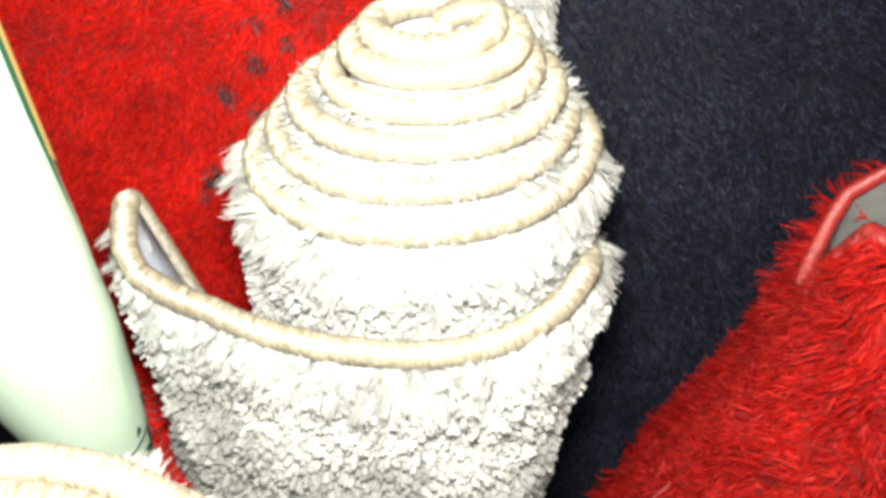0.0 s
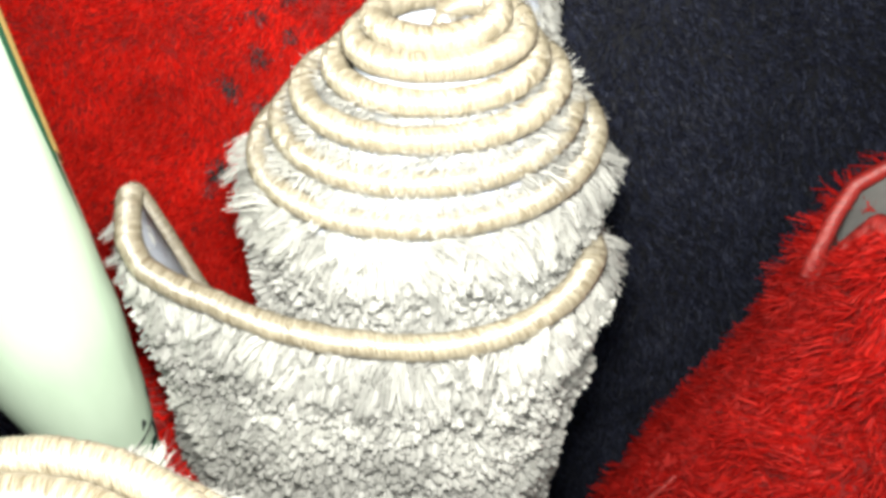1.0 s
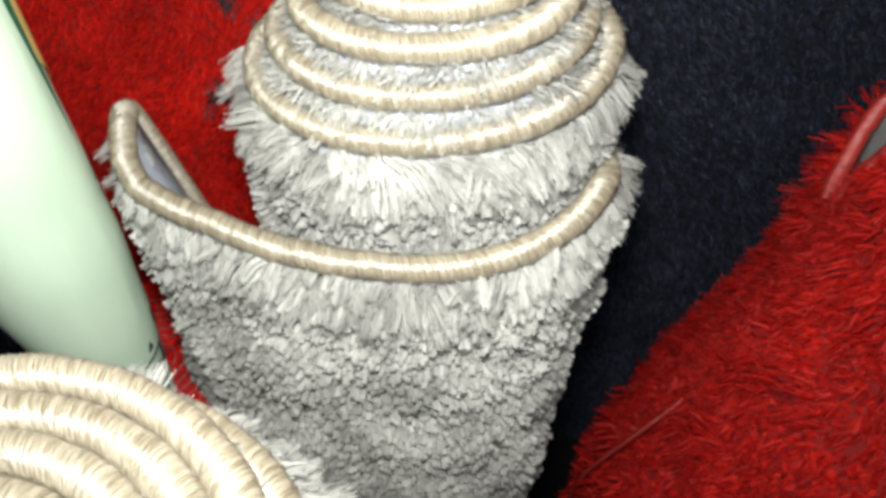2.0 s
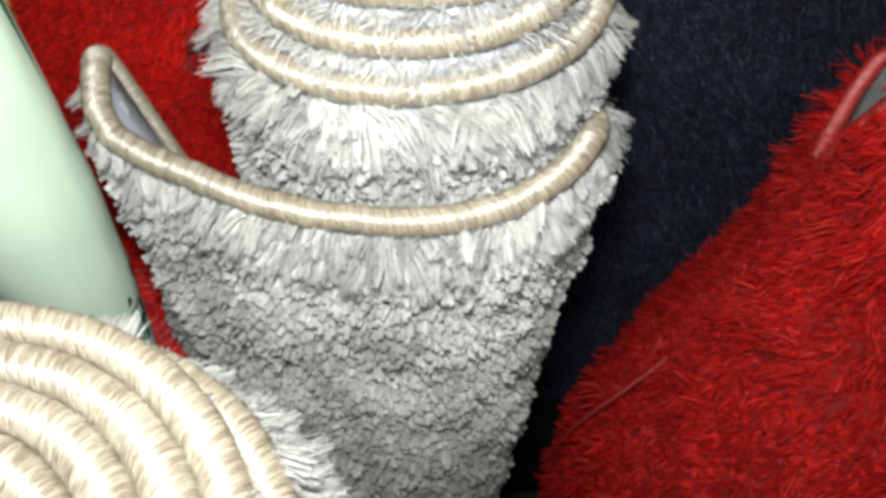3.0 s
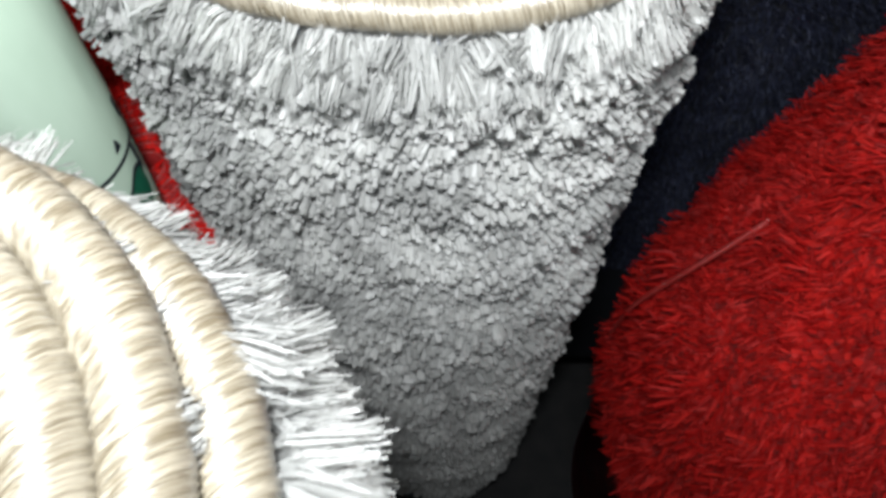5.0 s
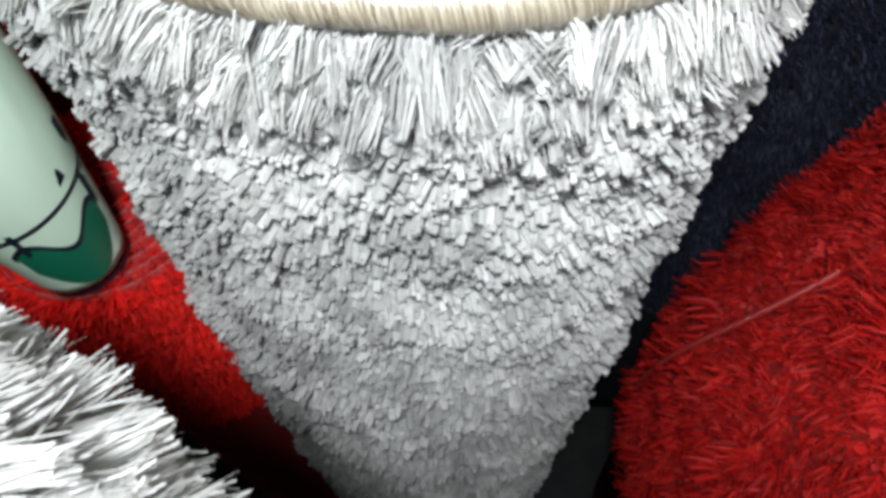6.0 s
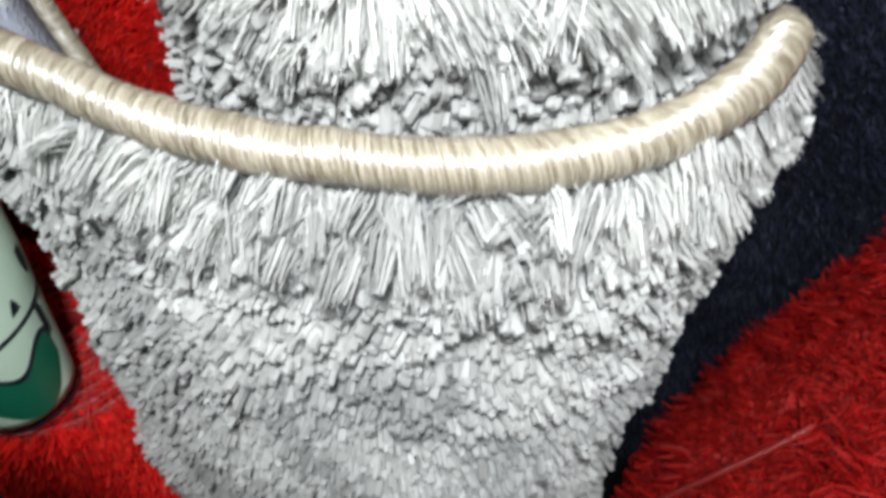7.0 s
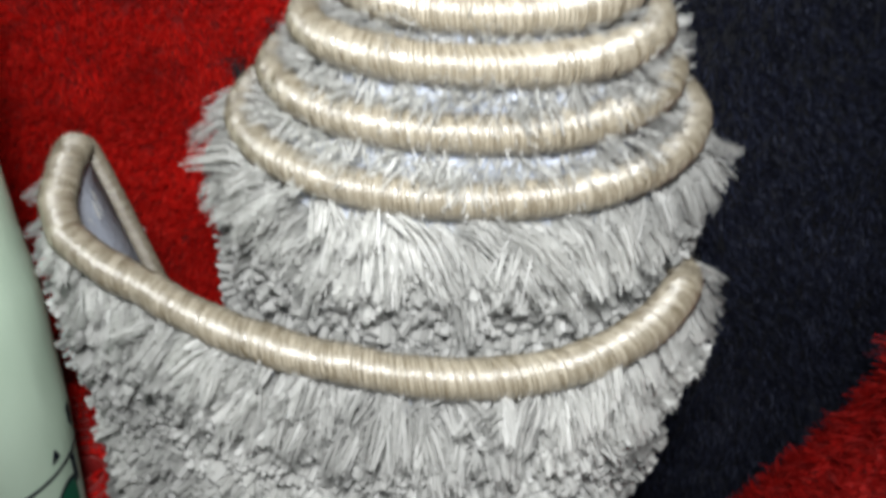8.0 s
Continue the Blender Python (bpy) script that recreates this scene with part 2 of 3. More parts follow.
class Roll:
    """A rolled rug standing on end. Knots: degrees clockwise from the right, radius and height of the top edge there, radius lower down, shifts of its middle to the back and right."""

    def __init__(self, knots, curl=0.0, blend=0.22, low=0.0, tuck=0.0, lean=0.0):
        k = np.array([(*row, 0.0, 0.0)[:6] for row in knots], dtype=float)
        self.k, self.curl, self.blend, self.low, self.tuck, self.lean = k, curl, blend, low, tuck, lean
        self.first, self.last = k[0, 0], k[-1, 0]

    def at(self, phi, d):
        """The place of the sheet at angle phi, d metres below its top edge."""
        phi, d = np.broadcast_arrays(np.asarray(phi, float), np.asarray(d, float))
        k = self.k
        r0, z0, r1, cy, cx = (np.interp(phi, k[:, 0], k[:, c]) for c in (1, 2, 3, 4, 5))
        w = np.clip(d / self.blend, 0, 1)
        w = w * w * (3 - 2 * w)
        r = r0 + (r1 - r0) * w - self.low * np.maximum(d - self.blend, 0)
        r = r - self.tuck * np.clip((phi - (self.last - 15)) / 15, 0, 1) * np.minimum(d, 0.16) / 0.16
        ph = phi + self.curl * np.clip((phi - (self.last - 50)) / 50, 0, 1) * np.minimum(d, 0.16) / 0.16
        a = np.radians(-ph)
        return np.stack([r * np.cos(a) + cx + self.lean * np.maximum(d - 0.03, 0), r * np.sin(a) + cy, z0 - d], -1)

    def normal(self, phi, d):
        e, f = self.at(phi + 0.5, d) - self.at(phi - 0.5, d), self.at(phi, d + 0.002) - self.at(phi, d - 0.002)
        return unit(np.cross(f, e)) * -1

    def edge(self, step=2.0):
        phi = np.arange(self.first, self.last + 0.01, step)
        return self.at(phi, np.zeros_like(phi))

    def samples(self, phi0, phi1, d0, d1, gap):
        """A jittered lattice of places on the sheet."""
        fine = np.linspace(phi0, phi1, 600)
        p = self.at(fine, np.full_like(fine, (d0 + min(d1, d0 + 0.1)) / 2))
        s = np.concatenate([[0], np.cumsum(np.linalg.norm(np.diff(p, axis=0), axis=1))])
        cols, rows = max(2, int(s[-1] / gap)), max(1, int((d1 - d0) / (gap * 0.9)))
        u, v = np.meshgrid(np.arange(cols), np.arange(rows))
        u = (u + 0.5 * (v % 2) + RNG.uniform(-0.33, 0.33, u.shape)).ravel() / cols * s[-1]
        v = d0 + (v + 0.5 + RNG.uniform(-0.4, 0.4, v.shape)).ravel() / rows * (d1 - d0)
        return np.interp(u, s, fine), v, u

    def tufts(self, phi0, phi1, d0, d1, gap, length, count=8, width=0.0013, seed=1, fan=0.10, root=0.0016, edge=0.05, bend=0.5, long=1.35, down=0.40, rough=0.35, square=True, tip=0.84, lump=0.16, stray=0.10, lock=0.0, hang=-0.10):
        phi, d, u = self.samples(phi0, phi1, d0, d1, gap)
        p, n = self.at(phi, d), self.normal(phi, d)
        side = unit(np.cross(n, np.array([0.0, 0.0, 1.0])))
        near = np.clip(1 - d / edge, 0, 1)[:, None]
        f1, f2 = swirl(u, d, seed, 32)[:, None], swirl(u, d, seed + 9, 40)[:, None]
        fine1, fine2 = swirl(u, d, seed + 20, 210)[:, None], swirl(u, d, seed + 30, 190)[:, None]
        way = n + np.array([0, 0, -1.0]) * (down * (1 - near) + hang * near) + side * rough * (f1 + 0.5 * fine1) + RNG.normal(size=p.shape) * stray + np.array([0, 0, 1.0]) * rough * (f2 + 0.5 * fine2) * (1 - 0.6 * near)
        ln = length * (1 + (long - 1) * near[:, 0]) * (1 + lump * (f2[:, 0] + 0.4 * fine1[:, 0])) * RNG.uniform(1 - 1.2 * stray, 1 + stray, len(phi))
        return fibres(p, n, unit(way), ln, count, width, root, fan, bend, square=square, tip=tip, lock=lock)


def rug_roll(name, base, roll, piles, radius, mats, label, category="rug", group="", wisps=60, end_drop=0.4, bottom=FLOOR, step=0.00055):
    """A rolled rug: woven sheet, bound edges, pile."""
    pile_mat, bind_mat, back_mat = mats
    top = new(name)
    top.matrix_world = base
    tagged(top, label, category, group)
    phi = np.arange(roll.first, roll.last + 0.01, 5.0)
    depths = np.concatenate([[0.0, 0.02, 0.05, 0.09, 0.14, 0.2, 0.3, 0.45, 0.6, 0.8], [9.0]])
    pp, dd = np.meshgrid(phi, depths, indexing="ij")
    zt = roll.at(phi, 0 * phi)[:, 2]
    dd = np.minimum(dd, (zt - bottom - 0.002)[:, None])
    v = roll.at(pp, dd)
    m = len(depths)
    i, j = np.meshgrid(np.arange(len(phi) - 1), np.arange(m - 1), indexing="ij")
    q = np.stack([i * m + j, i * m + j + 1, (i + 1) * m + j + 1, (i + 1) * m + j], -1).reshape(-1, 4)
    sheet = mesh_object("backing", v.reshape(-1, 3), q, back_mat, top, "plain woven backing of the rug")
    mod = sheet.modifiers.new("thickness", "SOLIDIFY")
    mod.thickness, mod.offset = 0.005, 0.0
    tube("edge_binding", roll.edge(), radius, bind_mat, top, "glossy overlocked thread along the rolled edge", step=step)
    d = np.linspace(0.0, end_drop, 60)
    tube("end_binding", roll.at(np.full(60, roll.last), d), radius * 0.66, bind_mat, top, "overlocked thread down the rug's short end", seed=5)
    tube("inner_binding", roll.at(np.full(60, roll.first), d * 0.4), radius * 0.7, bind_mat, top, "overlocked thread down the rug's inner end", seed=6)
    pieces = [roll.tufts(**kw) for kw in piles]
    if wisps:
        r0, w0, l0 = stray(roll.edge(), wisps, 0.012, 11)
        pieces.append(fibres(r0, w0, w0, l0, 2, 0.0005, 0.001, 0.2, 0.3))
    vv, qq = joined(pieces)
    tagged(mesh_object("pile", vv, qq, pile_mat, top, "long soft shag pile", smooth=False), kind="stuff")
    return top


def rug_sheet(name, corner, across, upward, piles, mats, label, bottom_bind=False, fleck=None):
    """A shag rug hung flat: backing board of cloth and pile. across, upward: its edges as vectors."""
    pile_mat, back_mat = mats
    a, b, c = np.array(across, float), np.array(upward, float), np.array(corner, float)
    n = unit(np.cross(a, b))
    top = new(name)
    tagged(top, label, "rug")
    nu, nv = 24, 24
    u, v = np.meshgrid(np.linspace(0, 1, nu), np.linspace(0, 1, nv), indexing="ij")
    def place(u, v):
        sag = 0.012 * swirl(u * 1.0, v * 1.0, 77, 5.0)
        return c + u[..., None] * a + v[..., None] * b + sag[..., None] * n
    p = place(u, v)
    i, j = np.meshgrid(np.arange(nu - 1), np.arange(nv - 1), indexing="ij")
    q = np.stack([i * nv + j, (i + 1) * nv + j, (i + 1) * nv + j + 1, i * nv + j + 1], -1).reshape(-1, 4)
    sheet = mesh_object("backing", p.reshape(-1, 3), q, back_mat, top)
    mod = sheet.modifiers.new("thickness", "SOLIDIFY")
    mod.thickness, mod.offset = 0.006, 0.0
    la, lb = np.linalg.norm(a), np.linalg.norm(b)
    for kw in piles:
        gap = kw["gap"]
        cols, rows = int(la * (kw["u1"] - kw["u0"]) / gap), int(lb * (kw["v1"] - kw["v0"]) / gap)
        uu, vv = np.meshgrid(np.arange(cols), np.arange(rows))
        uu = kw["u0"] + (uu + RNG.uniform(0, 1, uu.shape)).ravel() / cols * (kw["u1"] - kw["u0"])
        vv = kw["v0"] + (vv + RNG.uniform(0, 1, vv.shape)).ravel() / rows * (kw["v1"] - kw["v0"])
        pos = place(uu, vv)
        nn = np.tile(n, (len(uu), 1))
        x, y = uu * la, vv * lb
        s1, s2 = swirl(x, y, kw["seed"], kw["swirl"])[:, None], swirl(x, y, kw["seed"] + 5, kw["swirl"])[:, None]
        h1, h2 = swirl(x, y, kw["seed"] + 15, kw["swirl"] * 6)[:, None], swirl(x, y, kw["seed"] + 25, kw["swirl"] * 6)[:, None]
        way = unit(nn + unit(a) * (s1 + 0.7 * h1) * 0.5 + unit(b) * ((s2 + 0.7 * h2) * 0.5 - 0.25))
        ln = kw["length"] * RNG.uniform(0.75, 1.15, len(uu)) * (1 + 0.12 * h1[:, 0])
        keep = np.ones(len(uu), bool)
        if fleck is not None and kw.get("spots"):
            keep = fleck(x, y)
        elif fleck is not None:
            keep = ~fleck(x, y)
        if not keep.any():
            continue
        vv2, qq = fibres(pos[keep], nn[keep], way[keep], ln[keep], kw["count"], kw["width"], kw.get("root", 0.002), kw["fan"], 0.2)
        tagged(mesh_object(kw.get("name", "pile"), vv2, qq, kw.get("mat", pile_mat), top, kw.get("label", "long soft shag pile"), smooth=False), kind="stuff")
    return top


# ---- structure ----
def slab(name, x0, x1, y0, y1, z0, z1, mat):
    bm = bmesh.new()
    bmesh.ops.create_cube(bm, size=1.0)
    for v in bm.verts:
        v.co = ((x0 + x1) / 2 + v.co.x * (x1 - x0), (y0 + y1) / 2 + v.co.y * (y1 - y0), (z0 + z1) / 2 + v.co.z * (z1 - z0))
    me = bpy.data.meshes.new(name)
    bm.to_mesh(me)
    bm.free()
    me.materials.append(mat)
    return tagged(new(name, me), name.replace("_", " ") + " of the shop, plain and dim", name.split("_")[0], kind="structure")


slab("floor", -2.0, 2.0, -2.2, 1.4, FLOOR - 0.10, FLOOR, CONCRETE)
slab("ceiling", -2.0, 2.0, -2.2, 1.4, FLOOR + 2.9, FLOOR + 3.0, PLASTER)
slab("wall_north", -2.0, 2.0, 1.4, 1.5, FLOOR, FLOOR + 2.9, PLASTER)
slab("wall_south", -2.0, 2.0, -2.3, -2.2, FLOOR, FLOOR + 2.9, PLASTER)
slab("wall_west", -2.1, -2.0, -2.2, 1.4, FLOOR, FLOOR + 2.9, PLASTER)
slab("wall_east", 2.0, 2.1, -2.2, 1.4, FLOOR, FLOOR + 2.9, PLASTER)

# ---- the grey-cream roll in the middle ----
FIVE = 5 * 360
main = Roll([
    (-105, 0.012, 0.818, 0.012, 0.002, 0.002), (-60, 0.020, 0.826, 0.020, 0.000, 0.004), (0, 0.033, 0.832, 0.033, -0.004, 0.003), (90, 0.043, 0.829, 0.043, -0.008, 0.002), (450, 0.056, 0.817, 0.056, -0.006),
    (810, 0.068, 0.796, 0.068, 0.000, -0.001), (1170, 0.092, 0.778, 0.091, 0.009, -0.005), (1530, 0.109, 0.749, 0.107, 0.021, -0.010), (1800, 0.128, 0.726, 0.131, 0.032, -0.008), (1890, 0.128, 0.718, 0.127, 0.035, -0.014), (1960, 0.135, 0.714, 0.148, 0.035, -0.013), (2030, 0.137, 0.712, 0.150, 0.033, -0.012),
    (2100, 0.122, 0.675, 0.118, 0.020, -0.008), (FIVE + 340, 0.114, 0.625, 0.114, 0.008, -0.002), (FIVE + 375, 0.125, 0.648, 0.121), (FIVE + 394, 0.131, 0.665, 0.123), (FIVE + 430, 0.142, 0.660, 0.133), (FIVE + 470, 0.151, 0.656, 0.150),
    (FIVE + 487, 0.161, 0.651, 0.168), (FIVE + 500, 0.176, 0.649, 0.190), (FIVE + 510, 0.194, 0.651, 0.213), (FIVE + 517, 0.216, 0.654, 0.230), (FIVE + 523, 0.237, 0.660, 0.240), (FIVE + 529, 0.247, 0.668, 0.244),
    (FIVE + 535, 0.250, 0.677, 0.244), (FIVE + 542, 0.255, 0.682, 0.247)], curl=3.0, blend=0.35, low=0.015, tuck=0.034, lean=-0.05)
SHINGLE = dict(bend=0.1, down=0.65, fan=0.06, stray=0.26, rough=0.42, lump=0.14, tip=0.95, root=0.0014)
LOCK = dict(bend=0.8, fan=0.20, tip=0.6, stray=0.65, root=0.0022, lock=0.55, rough=0.95, square=False)
rug_roll("rolled_rug", pose(-0.003, 0.445, 0.0), main, [
    dict(LOCK, phi0=FIVE - 20, phi1=FIVE + 370, d0=0.008, d1=0.042, gap=0.0050, length=0.021, seed=3, count=34, width=0.0010, long=1.3, hang=0.45),
    dict(SHINGLE, phi0=FIVE - 10, phi1=FIVE + 370, d0=0.034, d1=0.17, gap=0.0050, length=0.017, seed=8, count=3, width=0.0034),
    dict(LOCK, phi0=FIVE + 340, phi1=FIVE + 539, d0=0.004, d1=0.045, gap=0.0048, length=0.018, seed=4, count=36, width=0.0010, long=1.2, hang=0.75),
    dict(SHINGLE, phi0=FIVE + 330, phi1=FIVE + 542, d0=0.038, d1=0.36, gap=0.0049, length=0.017, seed=5, count=4, width=0.0031),
    dict(SHINGLE, phi0=FIVE + 330, phi1=FIVE + 542, d0=0.35, d1=0.80, gap=0.0072, length=0.020, seed=9, count=3, width=0.0044),
    dict(SHINGLE, phi0=FIVE + 330, phi1=FIVE + 542, d0=0.79, d1=1.25, gap=0.0085, length=0.020, seed=7, count=3, width=0.0050),
    dict(phi0=640, phi1=FIVE - 10, d0=0.007, d1=0.028, gap=0.0052, length=0.012, seed=6, count=14, down=0.1, bend=0.3, width=0.0009, fan=0.3, tip=0.5, stray=0.5, square=False, hang=0.0),
], 0.0096, (PILE_GREY, BIND_CREAM, BACK_BLUE), "grey-cream shag rug rolled upright, outer flap hanging loose", group="cream rolled rugs", wisps=420)

# ---- the cream rolls before and behind it ----
front = Roll([
    (-560, 0.020, 0.716, 0.020), (-500, 0.027, 0.728, 0.027), (-450, 0.0325, 0.732, 0.0325), (-90, 0.051, 0.733, 0.051), (270, 0.0695, 0.732, 0.0695), (630, 0.088, 0.731, 0.088), (990, 0.1060, 0.729, 0.104), (1350, 0.126, 0.727, 0.120),
    (1440, 0.127, 0.723, 0.122), (1530, 0.128, 0.710, 0.124), (1620, 0.129, 0.692, 0.126), (1715, 0.132, 0.697, 0.127), (1769, 0.139, 0.710, 0.128), (1830, 0.143, 0.712, 0.128), (1880, 0.143, 0.702, 0.128)])
rug_roll("rolled_rug", pose(-0.186, 0.042, 0.006), front, [
    dict(LOCK, phi0=1640, phi1=1880, d0=0.007, d1=0.055, gap=0.0048, length=0.019, seed=13, count=52, width=0.0008, long=1.1, hang=0.25),
    dict(SHINGLE, phi0=1640, phi1=1880, d0=0.045, d1=0.20, gap=0.0066, length=0.018, seed=14, count=3, width=0.0038),
    dict(LOCK, phi0=1250, phi1=1520, d0=0.004, d1=0.030, gap=0.0050, length=0.010, seed=15, count=20, width=0.0010, long=1.0, hang=-0.3, down=-0.2, bend=0.3),
    dict(phi0=640, phi1=1250, d0=0.006, d1=0.022, gap=0.0050, length=0.008, seed=16, count=14, down=-0.4, bend=0.3, width=0.0008, fan=0.3, tip=0.4, stray=0.4, square=False, hang=-0.4),
], 0.0092, (PILE_GREY, BIND_CREAM, BACK_BLUE), "cream shag rug rolled tight, its bound edge spiralling round", group="cream rolled rugs", wisps=160)
low = Roll([
    (-130, 0.014, 0.573, 0.014), (0, 0.020, 0.573, 0.020), (360, 0.038, 0.570, 0.038), (720, 0.055, 0.566, 0.055), (1080, 0.069, 0.560, 0.069), (1440, 0.082, 0.550, 0.080)])
rug_roll("rolled_rug", pose(0.062, -0.008, 0.006), low, [
    dict(LOCK, phi0=1080, phi1=1440, d0=0.002, d1=0.05, gap=0.0055, length=0.020, seed=17, count=14, width=0.0013, long=1.2, hang=0.0),
], 0.0092, (PILE_GREY, BIND_CREAM, BACK_BLUE), "low cream shag rug rolled tight between taller rolls", group="cream rolled rugs", wisps=60, step=0.0012)
back = Roll([(0, 0.012, 0.95, 0.012), (360, 0.022, 0.945, 0.022), (720, 0.030, 0.94, 0.030)])
rug_roll("rolled_rug", pose(0.066, 0.618, 0.0), back, [
    dict(phi0=360, phi1=720, d0=0.002, d1=0.22, gap=0.0058, length=0.018, seed=18, count=7, width=0.0015, bend=0.5, fan=0.10, tip=0.6, square=False),
], 0.006, (PILE_GREY, BIND_CREAM, BACK_BLUE), "thin beige shag rug rolled tight against the hung rugs", group="cream rolled rugs", wisps=30, step=0.0012)

# ---- the red roll ----
red = Roll([
    (-120, 0.03, 0.56, 0.03), (360, 0.09, 0.55, 0.09), (590, 0.11, 0.56, 0.11), (690, 0.125, 0.62, 0.15), (730, 0.13, 0.70, 0.27), (850, 0.150, 0.715, 0.295), (890, 0.166, 0.70, 0.30), (912, 0.167, 0.676, 0.30), (924, 0.170, 0.612, 0.30),
    (930, 0.180, 0.537, 0.30), (936, 0.179, 0.546, 0.30), (949, 0.187, 0.565, 0.30), (964, 0.201, 0.608, 0.30), (973, 0.195, 0.63, 0.30), (1000, 0.185, 0.66, 0.30), (1040, 0.18, 0.67, 0.30)], blend=0.62)
FLUFF = dict(fan=0.42, rough=0.9, bend=0.6, tip=0.4, square=False, lump=0.30, stray=0.6, lock=0.45, root=0.003)
red_roll = rug_roll("red_rolled_rug", pose(0.495, 0.372, 0.0), red, [
    dict(FLUFF, phi0=730, phi1=905, d0=0.0, d1=0.55, gap=0.0066, length=0.017, seed=23, count=10, width=0.0018, hang=-0.8),
    dict(FLUFF, phi0=903, phi1=931, d0=0.0, d1=0.55, gap=0.0060, length=0.012, seed=29, count=12, width=0.0016, hang=0.0, edge=0.03, long=1.0),
    dict(FLUFF, phi0=929, phi1=1020, d0=0.004, d1=0.5, gap=0.0070, length=0.018, seed=24, count=10, width=0.0019),
    dict(FLUFF, phi0=770, phi1=1000, d0=0.48, d1=0.92, gap=0.0090, length=0.024, seed=25, count=5, width=0.0034),
    dict(phi0=735, phi1=1000, d0=0.12, d1=0.85, gap=0.0090, length=0.009, seed=26, count=4, width=0.0060, fan=0.3, rough=0.3, bend=0.1, square=False),
], 0.0080, (PILE_RED_DIM, BIND_RED, BACK_RED), "bright red shag rug loosely rolled, spreading at its foot", group="red rolled rugs", wisps=0, step=0.0011)
lp, ld = np.meshgrid(np.linspace(931, 1015, 30), np.linspace(0.006, 0.16, 6), indexing="ij")
li, lj = np.meshgrid(np.arange(29), np.arange(5), indexing="ij")
mesh_object("lining", (red.at(lp, ld) - red.normal(lp, ld) * 0.005).reshape(-1, 3), np.stack([li * 6 + lj, li * 6 + lj + 1, li * 6 + lj + 7, li * 6 + lj + 6], -1).reshape(-1, 4), BACK_GREY, red_roll, "grey cloth backing inside the rolled edge")
along = np.linspace(0, 1, 40)
side_phi, side_d = 901 + 15 * along ** 1.4, 0.33 + 0.42 * along
tube("side_binding", red.at(side_phi, side_d) + red.normal(side_phi, side_d) * (0.020 + 0.006 * along)[:, None], 0.0027, BIND_RED, red_roll, "thin red bound edge down the side", seed=8)
under = Roll([(0, 0.010, 0.372, 0.010), (2880, 0.100, 0.372, 0.108)])
rug_roll("red_rolled_rug", pose(-0.326, 0.424, 0.0), under, [
    dict(phi0=2520, phi1=2880, d0=0.002, d1=0.26, gap=0.0058, length=0.013, seed=27, count=7, width=0.0020, fan=0.25, bend=0.4, tip=0.5, square=False, stray=0.2),
    dict(phi0=0, phi1=2880, d0=0.0, d1=0.012, gap=0.0055, length=0.014, seed=28, count=5, width=0.0022, fan=0.35, bend=0.1, tip=0.5, square=False, down=-2.0, stray=0.2),
], 0.0012, (PILE_RED, BIND_RED, BACK_RED), "red shag rug rolled up under the wrapped roll", group="red rolled rugs", wisps=0, step=0.004)

# ---- hung rugs behind ----
def flecks(x, y):
    """Where dark yarn is tufted in: small clumps scattered along a slanting band."""
    r = np.random.default_rng(41)
    hit = np.zeros(len(x), bool)
    for k in range(26):
        along = (k + r.uniform(0, 1)) / 26
        cy = 1.22 + 0.36 * along
        cx = 0.515 + 0.125 * along + r.normal() * 0.024
        size = r.uniform(0.003, 0.0085)
        wob = 1 + 0.4 * np.sin(np.arctan2(y - cy, x - cx) * 3 + k)
        hit |= np.hypot((x - cx) * 1.2, y - cy) < size * wob
    return hit


rug_sheet("red_shag_rug", (-0.80, 0.66, FLOOR), (0.86, 0.0, 0.0), (0.0, 0.07, 1.75), [
    dict(u0=0.08, u1=1, v0=0.34, v1=0.88, gap=0.0066, length=0.018, count=10, width=0.0014, fan=0.36, seed=31, swirl=26),
    dict(u0=0.5, u1=1, v0=0.4, v1=0.88, gap=0.0040, length=0.022, count=7, width=0.0012, fan=0.3, seed=33, swirl=26, spots=True, name="flecks", mat=PILE_FLECK, label="charcoal and silver yarn flecks"),
], (PILE_RED, BACK_RED), "bright red shag rug with charcoal flecks, hanging upright", fleck=flecks)
rug_sheet("navy_shag_rug", (0.065, 0.67, FLOOR), (0.95, 0.0, 0.0), (0.0, 0.07, 1.75), [
    dict(u0=0, u1=0.75, v0=0.28, v1=0.88, gap=0.0072, length=0.016, count=9, width=0.0014, fan=0.40, seed=35, swirl=30),
], (PILE_NAVY, BACK_NAVY), "dark navy shag rug hanging upright")
navy = Roll([(-90, 0.04, 0.42, 0.04), (360, 0.07, 0.41, 0.07), (720, 0.10, 0.40, 0.10), (1080, 0.125, 0.38, 0.125)])
rug_roll("navy_rolled_rug", pose(-0.60, 0.50, 0.0), navy, [
    dict(phi0=720, phi1=1080, d0=0.002, d1=0.45, gap=0.009, length=0.018, seed=61, count=5, width=0.0026, fan=0.3, square=False, bend=0.3),
], 0.009, (PILE_NAVY, PILE_NAVY, BACK_NAVY), "dark navy shag rug rolled up behind the wrapped roll", wisps=0, step=0.003)

# ---- the wrapped roll ----
def wrap_radius(z):
    """The wrapped roll narrows to its gathered foot."""
    w = np.clip((0.62 - z) / 0.235, 0, 1)
    return 0.057 - 0.025 * w ** 1.4


def wrap_point(a, z, r):
    """A place round the roll: the foot is gathered to one side."""
    slip = 0.057 - wrap_radius(z)
    return r * np.cos(a) + slip * 0.4, r * np.sin(a) - slip * 0.15, z


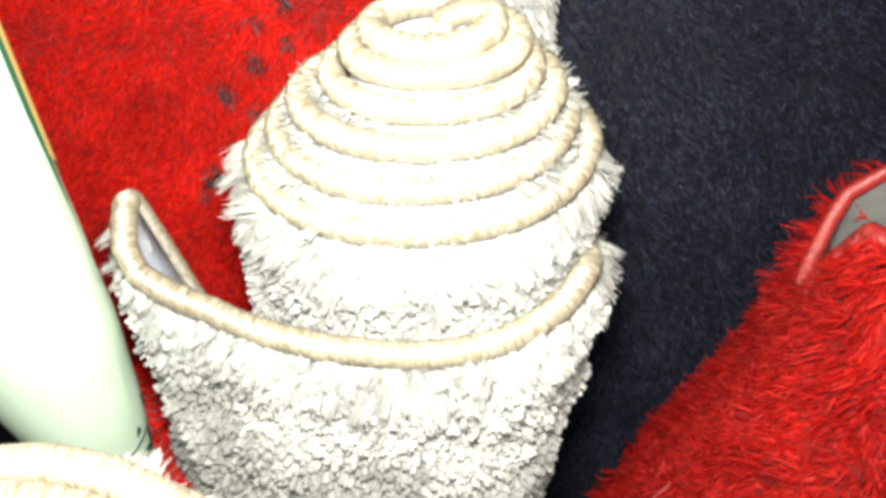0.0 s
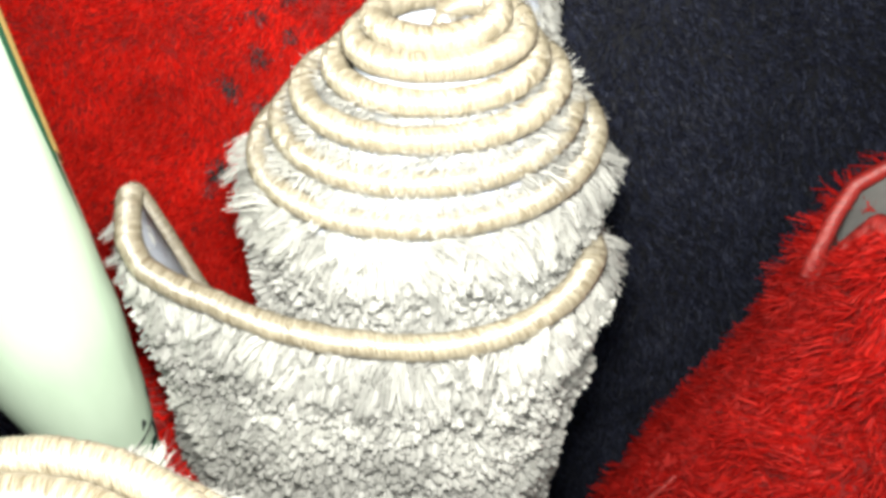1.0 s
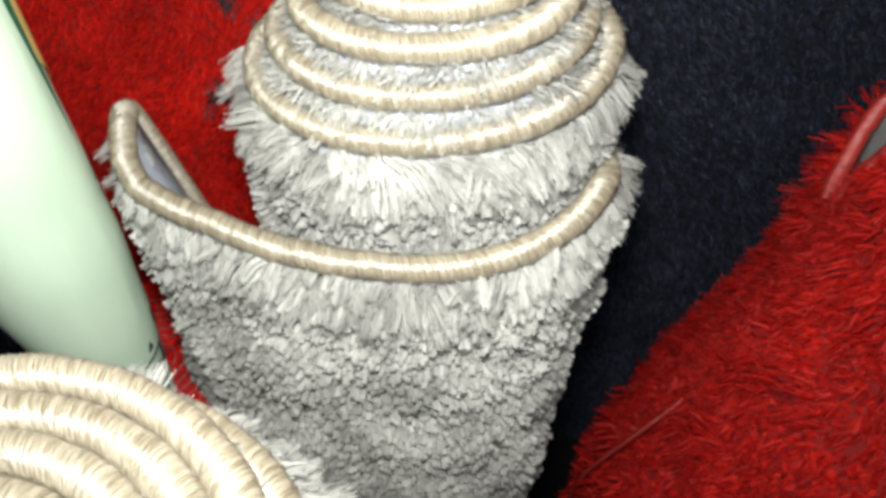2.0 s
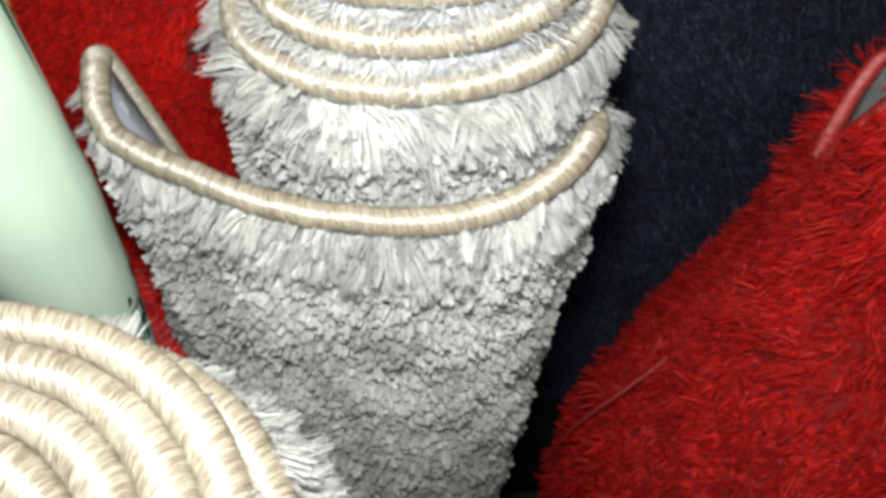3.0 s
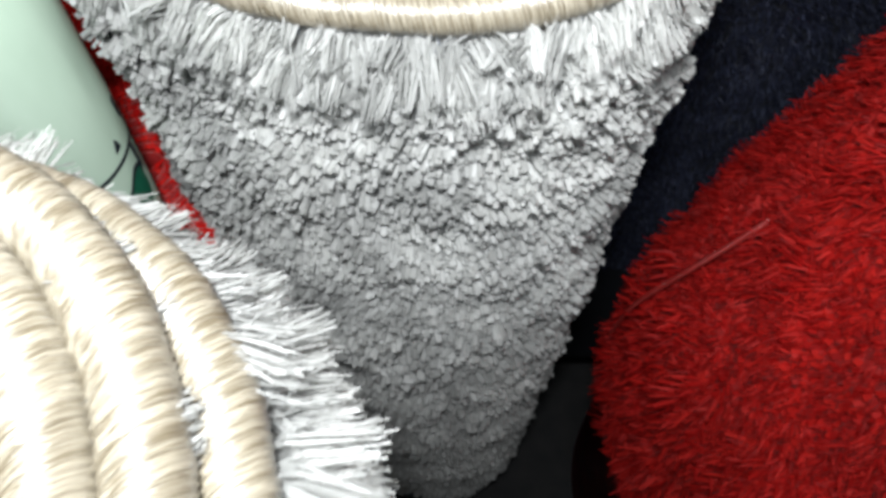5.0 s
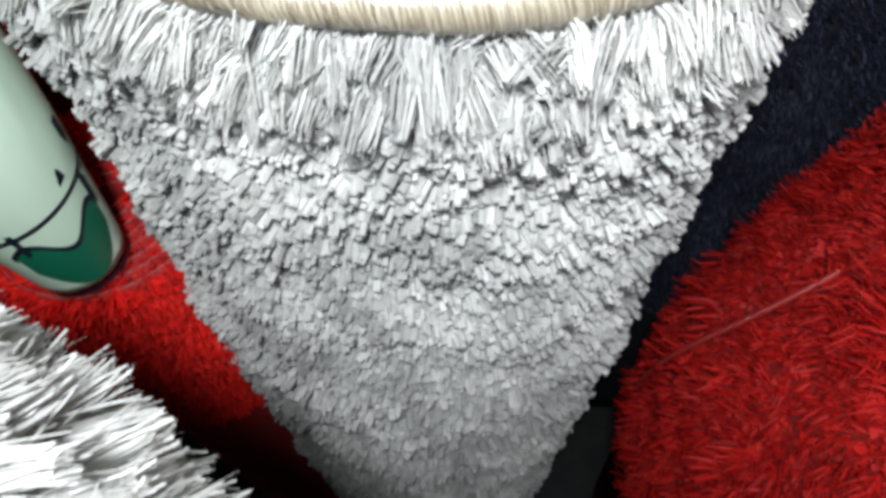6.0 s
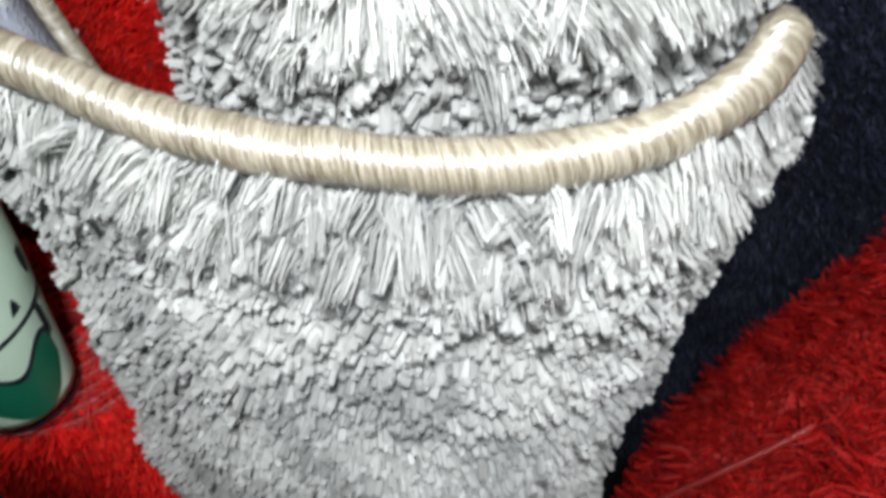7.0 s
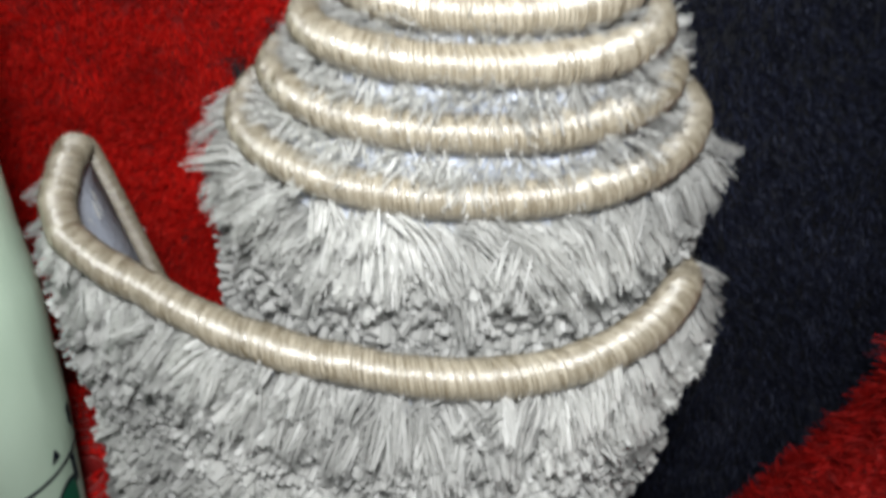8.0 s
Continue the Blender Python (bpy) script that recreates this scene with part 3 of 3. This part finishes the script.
def wrap_patch(name, outline, mat, top, lift=0.0013, bands=10):
    """Printed ink on the wrap: outline(t) gives angle in degrees and the lower and upper height, t from 0 to 1."""
    n, verts = 28, []
    for t in np.linspace(0, 1, n):
        a, z0, z1 = outline(t)
        for w in np.linspace(0, 1, bands):
            z = z0 + (z1 - z0) * w
            r = float(wrap_radius(z)) + lift
            verts.append(wrap_point(radians(a), z, r))
    i, j = np.meshgrid(np.arange(n - 1), np.arange(bands - 1), indexing="ij")
    q = np.stack([i * bands + j, (i + 1) * bands + j, (i + 1) * bands + j + 1, i * bands + j + 1], -1).reshape(-1, 4)
    return mesh_object(name, verts, q, mat, top)


def wrapped_roll():
    top = tagged(new("wrapped_roll"), "mint green plastic-wrapped roll with dark leaf print, stood upright", "wrapped roll")
    top.matrix_world = pose(-0.332, 0.360, 0.0, 0, 1.4, 0)
    nz, na = 70, 72
    z, a = np.meshgrid(np.linspace(0.389, 1.02, nz), np.linspace(0, 2 * np.pi, na, endpoint=False), indexing="ij")
    r = wrap_radius(z) + 0.0004 * swirl(a * 0.06, z, 51, 40)
    r[0] *= 0.02
    r[-1] *= 0.02
    v = np.stack(wrap_point(a, z, r), -1).reshape(-1, 3)
    i, j = np.meshgrid(np.arange(nz - 1), np.arange(na), indexing="ij")
    k = (j + 1) % na
    q = np.stack([i * na + j, i * na + k, (i + 1) * na + k, (i + 1) * na + j], -1).reshape(-1, 4)
    wrap = mesh_object("wrap", v, q, MINT, top, "glossy mint plastic wrap, slightly creased")
    line = lambda a: 0.482 + 0.00012 * (a + 20)
    wrap_patch("printed_line", lambda t: (-110 + 150 * t, line(-110 + 150 * t) - 0.002, line(-110 + 150 * t) + 0.0015), PRINT_DARK, wrap, bands=3)
    wrap_patch("printed_leaf", lambda t: (-78 + 84 * t, 0.452 - 0.050 * math.sin(math.pi * min(1, 0.06 + t * 0.9)) ** 0.6, 0.455 + 0.010 * math.sin(9 * t)), PRINT_GREEN, wrap)
    wrap_patch("leaf_outline", lambda t: (-80 + 88 * t, 0.4535 + 0.010 * math.sin(9 * t), 0.4585 + 0.010 * math.sin(9 * t)), PRINT_DARK, wrap, 0.0018, 3)
    wrap_patch("leaf_stem", lambda t: (4 + 6 * t, 0.455 + 0.004 * t, 0.483), PRINT_DARK, wrap, 0.0018, 4)
    wrap_patch("leaf_stem", lambda t: (-68 + 5 * t, 0.455 + 0.004 * t, 0.482), PRINT_DARK, wrap, 0.0018, 4)
    wrap_patch("printed_base_line", lambda t: (-100 + 140 * t, 0.392, 0.396), PRINT_DARK, wrap, bands=3)
    wrap_patch("printed_bud", lambda t: (-14 + 9 * t, 0.492 + 0.002 * t, 0.493 + 0.014 * math.sin(math.pi * t) * (0.4 + 0.6 * t)), PRINT_DARK, wrap, bands=5)
    wrap_patch("printed_bud", lambda t: (14 + 8 * t, 0.51 - 0.008 * math.sin(math.pi * t), 0.522), PRINT_DARK, wrap, bands=4)
    wrap_patch("yellow_band", lambda t: (16 + 30 * t, 0.765 - 0.03 * t, 1.0), PRINT_YELLOW, wrap)
    wrap_patch("green_stripe", lambda t: (8 + 9 * t, 0.80 - 0.10 * t, 1.0), PRINT_GREEN, wrap, 0.0012)
    return top


wrapped_roll()
